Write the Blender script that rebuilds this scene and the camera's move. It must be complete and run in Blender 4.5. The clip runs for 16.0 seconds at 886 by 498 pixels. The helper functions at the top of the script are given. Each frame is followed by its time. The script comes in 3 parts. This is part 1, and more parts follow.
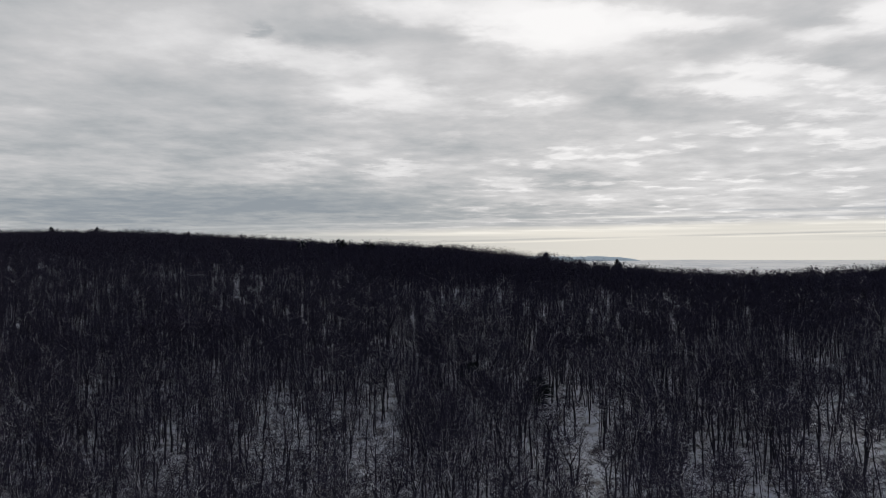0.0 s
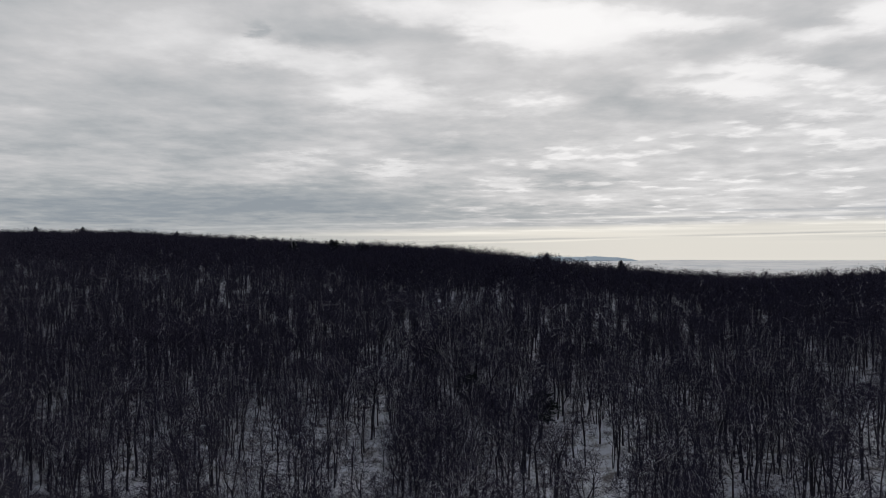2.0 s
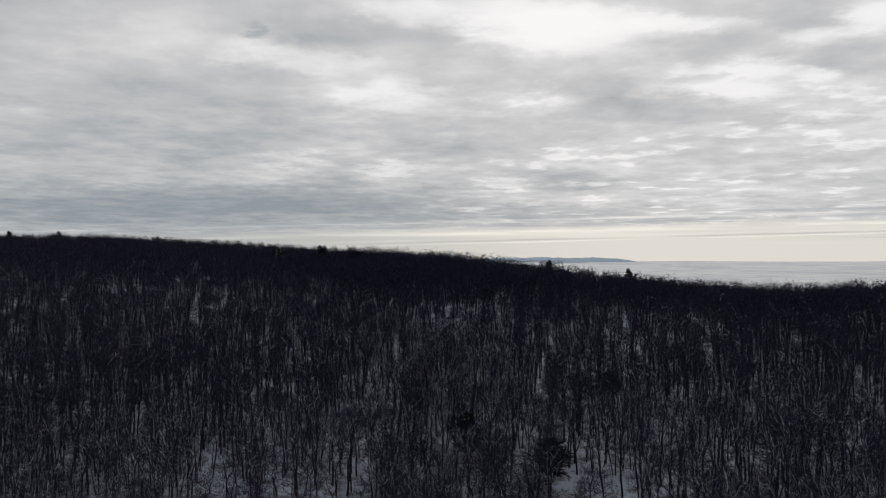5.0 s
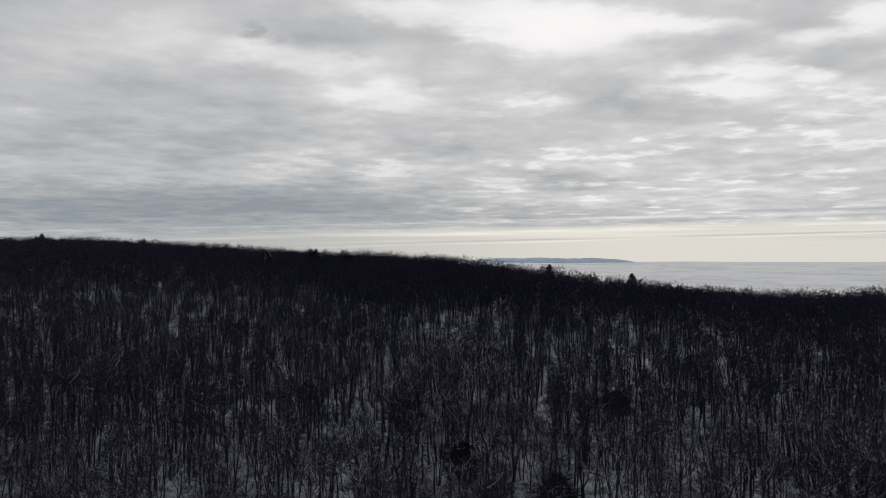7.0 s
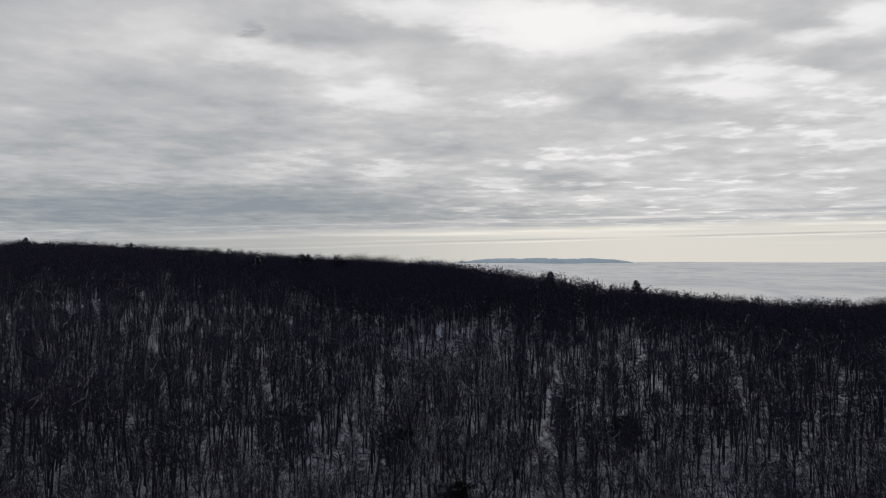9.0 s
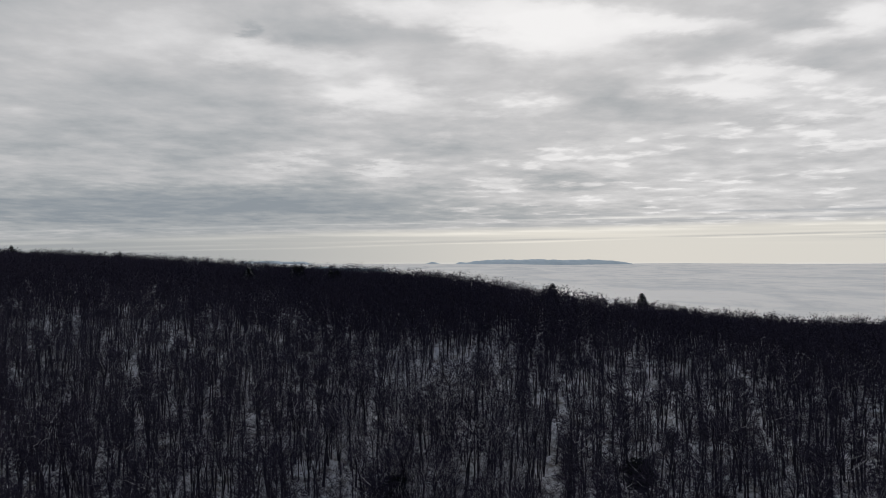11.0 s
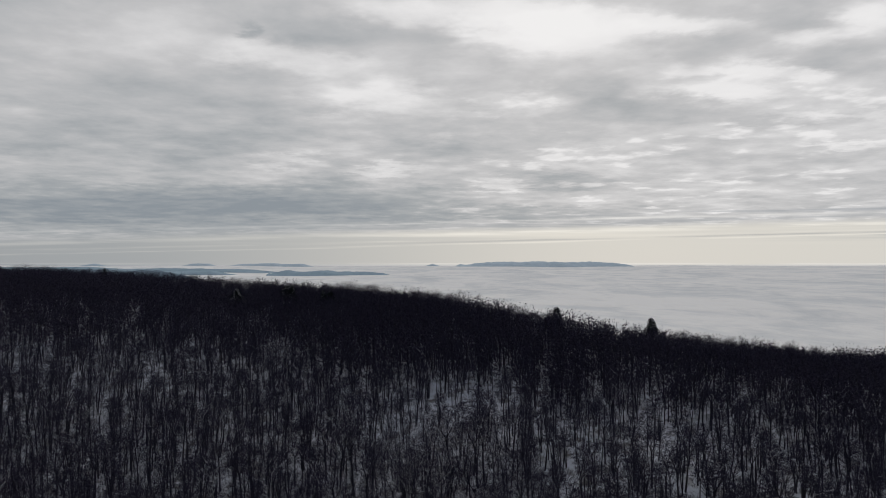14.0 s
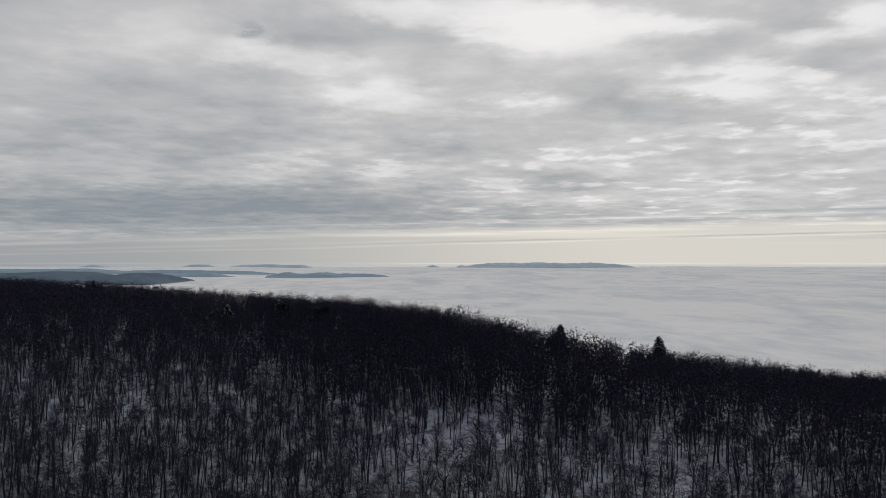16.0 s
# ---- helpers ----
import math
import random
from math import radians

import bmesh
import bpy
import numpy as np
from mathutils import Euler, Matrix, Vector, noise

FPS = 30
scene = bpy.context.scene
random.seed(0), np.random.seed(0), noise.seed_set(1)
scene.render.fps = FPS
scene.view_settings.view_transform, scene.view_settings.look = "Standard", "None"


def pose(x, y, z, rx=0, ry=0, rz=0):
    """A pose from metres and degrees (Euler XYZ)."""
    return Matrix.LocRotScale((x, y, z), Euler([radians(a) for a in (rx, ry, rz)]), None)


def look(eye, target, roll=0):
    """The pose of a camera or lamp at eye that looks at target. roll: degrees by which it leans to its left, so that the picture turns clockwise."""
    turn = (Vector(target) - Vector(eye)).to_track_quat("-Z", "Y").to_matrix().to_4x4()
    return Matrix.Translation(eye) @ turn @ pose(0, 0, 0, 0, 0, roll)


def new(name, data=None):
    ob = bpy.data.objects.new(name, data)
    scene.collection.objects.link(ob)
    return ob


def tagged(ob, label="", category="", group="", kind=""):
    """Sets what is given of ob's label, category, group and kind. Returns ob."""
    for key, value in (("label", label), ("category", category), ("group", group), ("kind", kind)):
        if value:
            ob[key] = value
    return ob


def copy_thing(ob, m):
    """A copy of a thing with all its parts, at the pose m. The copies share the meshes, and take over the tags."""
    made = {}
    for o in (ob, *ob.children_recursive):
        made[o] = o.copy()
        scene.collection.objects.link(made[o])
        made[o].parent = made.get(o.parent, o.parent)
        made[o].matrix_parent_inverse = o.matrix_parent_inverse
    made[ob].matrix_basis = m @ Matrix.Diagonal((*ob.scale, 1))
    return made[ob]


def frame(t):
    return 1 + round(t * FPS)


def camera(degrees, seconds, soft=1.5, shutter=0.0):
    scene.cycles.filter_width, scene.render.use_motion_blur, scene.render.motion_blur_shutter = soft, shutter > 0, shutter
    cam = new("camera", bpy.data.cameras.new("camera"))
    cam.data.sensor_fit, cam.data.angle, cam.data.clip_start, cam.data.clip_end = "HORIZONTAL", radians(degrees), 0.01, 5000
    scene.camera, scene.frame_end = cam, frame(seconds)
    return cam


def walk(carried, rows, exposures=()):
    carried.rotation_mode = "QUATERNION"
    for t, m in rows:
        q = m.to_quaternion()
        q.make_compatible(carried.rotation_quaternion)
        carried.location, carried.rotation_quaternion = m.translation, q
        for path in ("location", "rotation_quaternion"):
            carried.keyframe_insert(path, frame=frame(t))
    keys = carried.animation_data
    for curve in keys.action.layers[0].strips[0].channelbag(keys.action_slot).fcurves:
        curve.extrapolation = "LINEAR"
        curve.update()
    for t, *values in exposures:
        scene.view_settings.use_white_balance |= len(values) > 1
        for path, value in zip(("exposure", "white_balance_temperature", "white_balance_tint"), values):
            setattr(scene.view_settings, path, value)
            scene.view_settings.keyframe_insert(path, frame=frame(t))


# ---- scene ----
# ---------------------------------------------------------------- camera
cam = camera(66, 16.0, soft=0.98)
# seconds, x, y, z, heading, tilt
PATH = [
    (0.0, 0.00, 0.00, 60.00, 0.000, 91.091),
    (0.5, 0.16, 4.54, 60.28, -0.049, 91.096),
    (1.0, 0.29, 9.09, 60.49, -0.099, 91.098),
    (2.0, 0.61, 18.51, 60.79, -0.194, 91.098),
    (2.5, 0.80, 23.38, 61.04, -0.233, 91.096),
    (3.0, 1.01, 28.36, 61.65, -0.264, 91.099),
    (3.5, 1.28, 33.47, 62.57, -0.290, 91.106),
    (4.0, 1.58, 38.67, 63.80, -0.316, 91.116),
    (5.0, 2.50, 48.73, 65.65, -0.383, 91.134),
    (6.0, 3.51, 58.02, 66.84, -0.466, 91.144),
    (7.0, 3.94, 66.42, 68.25, -0.558, 91.142),
    (8.0, 4.27, 74.38, 70.06, -0.650, 91.136),
    (9.0, 4.88, 82.43, 72.13, -0.728, 91.126),
    (10.0, 5.38, 90.29, 75.14, -0.781, 91.131),
    (11.0, 5.70, 97.49, 78.77, -0.806, 91.146),
    (12.0, 6.26, 103.99, 82.55, -0.809, 91.160),
    (13.0, 6.65, 110.58, 86.48, -0.798, 91.175),
    (14.0, 7.12, 117.48, 90.50, -0.790, 91.182),
    (15.0, 7.66, 124.56, 94.50, -0.779, 91.176),
    (16.0, 8.16, 132.00, 98.65, -0.762, 91.164),
]
walk(cam, [(t, pose(x, y, z, tilt, 0, heading)) for t, x, y, z, heading, tilt in PATH], exposures=((0.0, 0.05), (8.0, 0.0), (16.0, -0.09)))
BASE = 60.0  # height of the starting point over the datum

# ---------------------------------------------------------------- node helpers


class Nodes:
    """Small helper to wire node trees."""

    def __init__(self, tree):
        self.tree = tree
        tree.nodes.clear()

    def add(self, kind, **sets):
        n = self.tree.nodes.new(kind)
        for key, value in sets.items():
            setattr(n, key, value)
        return n

    def put(self, socket, value):
        if value is None:
            return
        if isinstance(value, bpy.types.NodeSocket):
            self.tree.links.new(value, socket)
        else:
            socket.default_value = value

    def math(self, op, a, b=None, c=None, clamp=False):
        n = self.add("ShaderNodeMath", operation=op, use_clamp=clamp)
        for i, v in enumerate((a, b, c)):
            self.put(n.inputs[i], v)
        return n.outputs[0]

    def mix(self, fac, a, b, blend="MIX"):
        n = self.add("ShaderNodeMix", data_type="RGBA", blend_type=blend)
        self.put(n.inputs[0], fac)
        for i, v in ((6, a), (7, b)):
            self.put(n.inputs[i], (*v, 1) if isinstance(v, tuple) and len(v) == 3 else v)
        return n.outputs[2]

    def noise(self, vector, scale, detail=4.0, rough=0.5, distort=0.0):
        n = self.add("ShaderNodeTexNoise")
        self.put(n.inputs["Vector"], vector)
        n.inputs["Scale"].default_value = scale
        n.inputs["Detail"].default_value = detail
        n.inputs["Roughness"].default_value = rough
        n.inputs["Distortion"].default_value = distort
        return n.outputs["Fac"]

    def span(self, value, lo, hi, a=0.0, b=1.0, smooth=True):
        n = self.add("ShaderNodeMapRange", interpolation_type="SMOOTHSTEP" if smooth else "LINEAR")
        for i, v in enumerate((value, lo, hi, a, b)):
            self.put(n.inputs[i], v)
        return n.outputs[0]

    def ramp(self, fac, stops):
        n = self.add("ShaderNodeValToRGB")
        els = n.color_ramp.elements
        while len(els) < len(stops):
            els.new(0.5)
        for e, (at, col) in zip(els, stops):
            e.position, e.color = at, (*col, 1)
        self.put(n.inputs[0], fac)
        return n.outputs[0]

    def xyz(self, x, y, z):
        n = self.add("ShaderNodeCombineXYZ")
        for i, v in enumerate((x, y, z)):
            self.put(n.inputs[i], v)
        return n.outputs[0]


# ---------------------------------------------------------------- world and sun
SUN_AZIMUTH, SUN_HEIGHT = radians(12), radians(24)  # azimuth from the line of flight, to its right
sun_way = Vector((math.sin(SUN_AZIMUTH) * math.cos(SUN_HEIGHT), math.cos(SUN_AZIMUTH) * math.cos(SUN_HEIGHT), math.sin(SUN_HEIGHT)))

# the cloud deck's soft gaps and thick rolls: slope aside, slope up, half width, half height, amount
CLOUD_GAPS = [
    (0.19, 0.344, 0.100, 0.030, 0.36), (0.13, 0.372, 0.085, 0.024, 0.26), (0.34, 0.356, 0.060, 0.013, 0.26), (0.64, 0.372, 0.055, 0.020, 0.30),
    (0.42, 0.258, 0.078, 0.014, 0.32), (0.48, 0.287, 0.050, 0.012, 0.28), (0.57, 0.278, 0.032, 0.010, 0.26), (0.55, 0.336, 0.040, 0.010, 0.16),
    (0.12, 0.240, 0.080, 0.014, 0.13), (-0.10, 0.243, 0.070, 0.022, 0.23), (-0.17, 0.292, 0.070, 0.016, 0.19), (-0.28, 0.312, 0.055, 0.018, 0.19),
    (-0.22, 0.149, 0.050, 0.008, 0.16), (-0.09, 0.137, 0.050, 0.006, 0.15), (0.58, 0.220, 0.080, 0.006, 0.16), (0.60, 0.175, 0.060, 0.005, 0.18),
    (0.11, 0.116, 0.045, 0.008, 0.18), (-0.04, 0.370, 0.065, 0.020, 0.22), (-0.42, 0.345, 0.170, 0.050, 0.09),
]
CLOUD_ROLLS = [
    (-0.17, 0.344, 0.120, 0.021, -0.12), (-0.272, 0.338, 0.012, 0.012, -0.15), (0.35, 0.325, 0.090, 0.018, -0.13), (0.30, 0.235, 0.100, 0.030, -0.11),
    (0.19, 0.120, 0.060, 0.012, -0.15), (-0.35, 0.172, 0.110, 0.030, -0.11), (-0.22, 0.190, 0.060, 0.020, -0.08), (-0.45, 0.085, 0.260, 0.022, -0.24),
    (-0.14, 0.100, 0.180, 0.018, -0.18), (-0.30, 0.062, 0.380, 0.026, -0.17), (0.52, 0.362, 0.060, 0.014, -0.13), (0.62, 0.303, 0.070, 0.020, -0.11),
    (0.07, 0.178, 0.120, 0.025, -0.08), (0.48, 0.212, 0.120, 0.012, -0.08), (-0.56, 0.190, 0.110, 0.030, -0.08), (0.05, 0.073, 0.220, 0.008, -0.13),
]


def make_world():
    world = bpy.data.worlds.new("winter_sky")
    scene.world = world
    world.use_nodes = True
    k = Nodes(world.node_tree)
    way = k.add("ShaderNodeTexCoord").outputs["Generated"]
    sep = k.add("ShaderNodeSeparateXYZ")
    k.put(sep.inputs[0], way)
    dx, dy, dz = sep.outputs
    # the deck seen from below, as a flat layer
    up = k.math("ADD", k.math("MAXIMUM", dz, 0.0), 0.075)
    deck = k.xyz(k.math("DIVIDE", dx, up), k.math("MULTIPLY", k.math("DIVIDE", dy, up), 1.05), 3.7)
    wide = k.noise(deck, 0.34, 3, 0.55)
    clumps = k.noise(deck, 1.7, 6, 0.58, 0.2)
    tufts = k.noise(deck, 5.2, 5, 0.55)
    # slopes in the direction of flight, ruffled so that rolls get torn edges
    fwd = k.math("MAXIMUM", dy, 0.05)
    u = k.math("DIVIDE", dx, fwd)
    v = k.math("DIVIDE", dz, fwd)
    ruff = k.math("SUBTRACT", k.noise(deck, 1.5, 5, 0.6), 0.5)
    ruff2 = k.math("SUBTRACT", k.noise(deck, 1.9, 6, 0.62), 0.5)
    uu = k.math("MULTIPLY_ADD", ruff, 0.17, u)
    vv = k.math("MULTIPLY_ADD", ruff2, 0.062, v)
    torn = k.math("SUBTRACT", k.noise(deck, 6.0, 5, 0.6), 0.5)
    uu = k.math("MULTIPLY_ADD", torn, 0.06, uu)
    vv = k.math("MULTIPLY_ADD", torn, 0.024, vv)
    total = k.math("MULTIPLY_ADD", k.math("SUBTRACT", wide, 0.5), 0.14, 0.545)
    total = k.math("MULTIPLY_ADD", k.math("SUBTRACT", clumps, 0.5), 0.46, total)
    lumpy = k.span(dz, 0.30, 0.14, 0.22, 0.34)
    total = k.math("MULTIPLY_ADD", k.math("SUBTRACT", tufts, 0.5), lumpy, total)
    # small bright rents low on the sun's side
    rents = k.span(k.noise(deck, 3.4, 4, 0.5), 0.56, 0.70)
    rents = k.math("MULTIPLY", rents, k.math("MULTIPLY", k.span(u, -0.15, 0.2), k.span(dz, 0.34, 0.20)))
    total = k.math("MULTIPLY_ADD", rents, 0.20, total)
    for cu, cv, su, sv, amount in CLOUD_GAPS + CLOUD_ROLLS:
        a = k.math("DIVIDE", k.math("SUBTRACT", uu, cu), su)
        b = k.math("DIVIDE", k.math("SUBTRACT", vv, cv), sv)
        q = k.math("ADD", k.math("MULTIPLY", a, a), k.math("MULTIPLY", b, b))
        g = k.math("EXPONENT", k.math("MULTIPLY", k.math("POWER", q, 1.4), -0.6))
        total = k.math("MULTIPLY_ADD", g, amount, total)
    # brighter towards the hidden sun, duller to the other side
    side = k.span(u, -0.65, 0.45, -0.06, 0.05)
    total = k.math("ADD", total, side)
    cloud = k.ramp(total, [(0.12, (0.276, 0.310, 0.347)), (0.36, (0.404, 0.424, 0.442)), (0.55, (0.574, 0.573, 0.582)), (0.80, (0.86, 0.85, 0.853)), (1.0, (0.93, 0.92, 0.92))])
    # clear, creamy strip over the horizon with thin streaks
    streak = k.noise(k.xyz(k.math("MULTIPLY", u, 1.2), k.math("MULTIPLY", v, 75.0), 1.3), 1.0, 4, 0.55)
    cream = k.mix(k.span(u, -0.55, 0.35), (0.375, 0.395, 0.41), (0.715, 0.695, 0.645))
    cream = k.mix(k.math("MULTIPLY", k.span(streak, 0.5, 0.72), k.span(v, 0.024, 0.04, 0.0, 0.55)), cream, (0.88, 0.84, 0.76))
    cream = k.mix(k.math("MULTIPLY", k.span(streak, 0.48, 0.28), k.span(v, 0.02, 0.045, 0.0, 0.6)), cream, (0.40, 0.42, 0.43))
    # the lower edge of the deck: a long, slightly tilted line
    edge = k.math("MULTIPLY_ADD", u, -0.024, v)
    edge = k.math("MULTIPLY_ADD", k.math("SUBTRACT", streak, 0.5), 0.006, edge)
    sky = k.mix(k.span(edge, 0.040, 0.056), cream, cloud)
    for height, half, tone in (
            (-0.0012, 0.0012, (0.84, 0.82, 0.78)), (0.0271, 0.0012, (0.86, 0.83, 0.76)), (0.0304, 0.0013, (0.48, 0.48, 0.475)),
            (0.0335, 0.0015, (0.78, 0.755, 0.70)), (0.0425, 0.0032, (0.93, 0.90, 0.83)), (0.0525, 0.0036, (0.39, 0.41, 0.435)),
            (0.0594, 0.0015, (0.84, 0.83, 0.81)), (0.0650, 0.0022, (0.40, 0.42, 0.45))):
        q = k.math("DIVIDE", k.math("SUBTRACT", v if height < 0.01 else edge, height), half)
        g = k.math("EXPONENT", k.math("MULTIPLY", k.math("MULTIPLY", q, q), -1.0))
        broken = k.span(k.noise(k.xyz(k.math("MULTIPLY", u, 5.0), k.math("MULTIPLY", v, 160.0), 20 * height), 1.0, 4, 0.6), 0.38, 0.6)
        sky = k.mix(k.math("MULTIPLY", k.math("MULTIPLY", g, broken), k.span(u, -0.25, 0.2, 0.2, 0.85)), sky, tone)
    # top of the fog layer far out
    fog_far = k.mix(k.span(streak, 0.35, 0.7), (0.60, 0.60, 0.60), (0.72, 0.71, 0.69))
    fog_far = k.mix(k.span(u, -0.6, 0.1), (0.36, 0.385, 0.41), fog_far)
    sky = k.mix(k.span(v, -0.0030, -0.0012), fog_far, sky)
    # the unseen sky away from the sun and overhead is dimmed to darken the woods
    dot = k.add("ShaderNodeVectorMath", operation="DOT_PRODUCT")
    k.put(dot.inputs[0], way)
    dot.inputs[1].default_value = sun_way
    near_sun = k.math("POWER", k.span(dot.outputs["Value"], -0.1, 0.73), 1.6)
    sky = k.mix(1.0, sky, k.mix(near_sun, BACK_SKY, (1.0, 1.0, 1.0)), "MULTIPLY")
    # a trace of the clear sky shining through
    air = k.add("ShaderNodeTexSky", sky_type="NISHITA", sun_disc=False, sun_elevation=SUN_HEIGHT, sun_rotation=SUN_AZIMUTH)
    shine = k.mix(1.0, air.outputs[0], (0.03, 0.03, 0.03), "MULTIPLY")
    sky = k.mix(0.04, sky, shine)
    bg = k.add("ShaderNodeBackground")
    k.put(bg.inputs[0], sky)
    bg.inputs[1].default_value = 1.0
    k.put(k.add("ShaderNodeOutputWorld").inputs[0], bg.outputs[0])


BACK_SKY = (0.160, 0.179, 0.275)  # assumed multiplier: dims and blues the unseen sky on the side away from the sun
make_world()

sun = new("sun", bpy.data.lights.new("sun", "SUN"))
sun.data.energy, sun.data.angle, sun.data.color = 1.3, radians(20), (1.0, 0.95, 0.88)
sun.matrix_basis = look(tuple(sun_way * 100), (0, 0, 0))

# ---------------------------------------------------------------- materials


def material(name, build, rough=0.9, spec=0.2, haze_glow=None):
    m = bpy.data.materials.new(name)
    m.use_nodes = True
    k = Nodes(m.node_tree)
    b = k.add("ShaderNodeBsdfPrincipled")
    b.inputs["Roughness"].default_value = rough
    b.inputs["Specular IOR Level"].default_value = spec
    colour, bump = build(k)
    k.put(b.inputs["Base Color"], colour)
    if haze_glow:  # surface glow in place of sunlit air between, for what lies kilometres off
        b.inputs["Emission Color"].default_value, b.inputs["Emission Strength"].default_value = (*haze_glow, 1), 1.0
    if bump is not None:
        height, strength, distance = bump
        n = k.add("ShaderNodeBump")
        n.inputs["Strength"].default_value, n.inputs["Distance"].default_value = strength, distance
        k.put(n.inputs["Height"], height)
        k.put(b.inputs["Normal"], n.outputs[0])
    k.put(k.add("ShaderNodeOutputMaterial").inputs[0], b.outputs[0])
    return m


def place(k):
    return k.add("ShaderNodeNewGeometry").outputs["Position"]


def snow_ground(k):
    at = place(k)
    big, mid, small = k.noise(at, 0.02, 4, 0.6), k.noise(at, 0.22, 5, 0.62), k.noise(at, 2.2, 5, 0.65)
    snow = k.mix(k.span(big, 0.3, 0.7), (0.625, 0.675, 0.735), (0.745, 0.78, 0.83))
    litter = k.mix(small, (0.05, 0.042, 0.036), (0.14, 0.115, 0.095))
    bare = k.math("ADD", k.math("MULTIPLY", mid, 0.62), k.math("MULTIPLY", small, 0.38))
    colour = k.mix(k.span(bare, 0.46, 0.61, 0.04, 0.88), snow, litter)
    return colour, (k.math("ADD", k.math("MULTIPLY", mid, 1.0), k.math("MULTIPLY", small, 0.25)), 0.6, 0.35)


def bark(k):
    at = place(k)
    r = k.add("ShaderNodeNewGeometry").outputs["Random Per Island"]
    grain = k.noise(at, 6.0, 5, 0.65)
    colour = k.mix(grain, (0.026, 0.025, 0.032), (0.062, 0.059, 0.070))
    colour = k.mix(k.math("MULTIPLY", r, 0.5), colour, (0.05, 0.047, 0.052))
    return colour, (grain, 0.5, 0.03)


def twigs(k):
    r = k.add("ShaderNodeNewGeometry").outputs["Random Per Island"]
    patch = k.noise(place(k), 0.035, 3, 0.6)
    colour = k.mix(r, (0.053, 0.050, 0.071), (0.084, 0.078, 0.106))
    return k.mix(k.span(patch, 0.4, 0.7, 0.0, 0.7), colour, (0.080, 0.072, 0.097)), None


def branch_snow(k):
    n = k.noise(place(k), 1.5, 4, 0.6)
    return k.mix(n, (0.76, 0.78, 0.81), (0.90, 0.90, 0.90)), None


def needles(k):
    n = k.noise(place(k), 1.8, 4, 0.6)
    r = k.add("ShaderNodeNewGeometry").outputs["Random Per Island"]
    return k.mix(k.math("MULTIPLY", n, r), (0.020, 0.026, 0.023), (0.060, 0.072, 0.060)), None


def fog_top(k):
    at = place(k)
    s = k.add("ShaderNodeMapping")
    k.put(s.inputs["Vector"], at)
    s.inputs["Scale"].default_value = (1.0, 0.55, 1.0)
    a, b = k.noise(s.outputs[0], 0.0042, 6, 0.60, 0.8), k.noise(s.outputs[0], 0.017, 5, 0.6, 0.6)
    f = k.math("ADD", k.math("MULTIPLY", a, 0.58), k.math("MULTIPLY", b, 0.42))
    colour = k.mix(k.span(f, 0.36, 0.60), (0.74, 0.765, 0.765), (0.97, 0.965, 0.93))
    # wisps tinted grey-blue where a separate noise runs high
    grey_wisps = k.span(k.noise(s.outputs[0], 0.0062, 5, 0.62, 1.0), 0.60, 0.74)
    colour = k.mix(k.math("MULTIPLY", grey_wisps, 0.55), colour, (0.60, 0.645, 0.67))
    return colour, (f, 0.35, 24.0)


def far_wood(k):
    # snowy woods, with the blue-grey of distant haze mixed into the colour
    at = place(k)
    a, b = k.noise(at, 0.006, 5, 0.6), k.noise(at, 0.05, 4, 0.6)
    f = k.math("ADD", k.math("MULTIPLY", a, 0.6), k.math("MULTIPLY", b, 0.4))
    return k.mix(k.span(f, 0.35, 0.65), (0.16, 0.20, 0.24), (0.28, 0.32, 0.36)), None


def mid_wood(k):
    # darker woods, tinted bluish in the colour for the haze before them
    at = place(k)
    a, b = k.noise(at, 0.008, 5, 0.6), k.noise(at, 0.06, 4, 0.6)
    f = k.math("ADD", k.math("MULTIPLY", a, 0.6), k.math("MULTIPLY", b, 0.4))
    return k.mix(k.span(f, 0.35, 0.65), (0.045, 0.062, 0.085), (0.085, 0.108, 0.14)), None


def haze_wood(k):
    # woods paled towards blue-grey: haze is part of this base colour
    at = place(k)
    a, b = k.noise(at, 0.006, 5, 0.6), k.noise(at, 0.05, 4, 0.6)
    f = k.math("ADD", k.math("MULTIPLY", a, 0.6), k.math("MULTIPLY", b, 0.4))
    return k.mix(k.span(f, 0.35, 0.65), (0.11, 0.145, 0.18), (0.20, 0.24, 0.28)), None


SNOW = material("patchy_snow_over_leaf_litter", snow_ground)
BARK = material("dark_damp_bark", bark, 1.0, 0.05)
TWIG = material("bare_twigs", twigs, 1.0, 0.0)
BSNOW = material("snow_on_branches", branch_snow)
NEEDLE = material("dark_conifer_needles", needles, 1.0, 0.0)
# fog and hills glow faintly, standing in for light scattered by the air
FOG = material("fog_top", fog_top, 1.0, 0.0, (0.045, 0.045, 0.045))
FAR = material("snowy_far_woods_haze_glow", far_wood, 1.0, 0.0, (0.165, 0.20, 0.230))
MID = material("snowy_mid_woods_haze_glow", mid_wood, 1.0, 0.0, (0.048, 0.064, 0.078))
BLUE = material("snowy_blue_woods_haze_glow", haze_wood, 1.0, 0.0, (0.108, 0.148, 0.174))

# ---------------------------------------------------------------- lie of the land


def ridge_line(x):
    return 4.037 - 0.259 * x - 1.235 * np.tanh((x - 0.971) / 1.2)


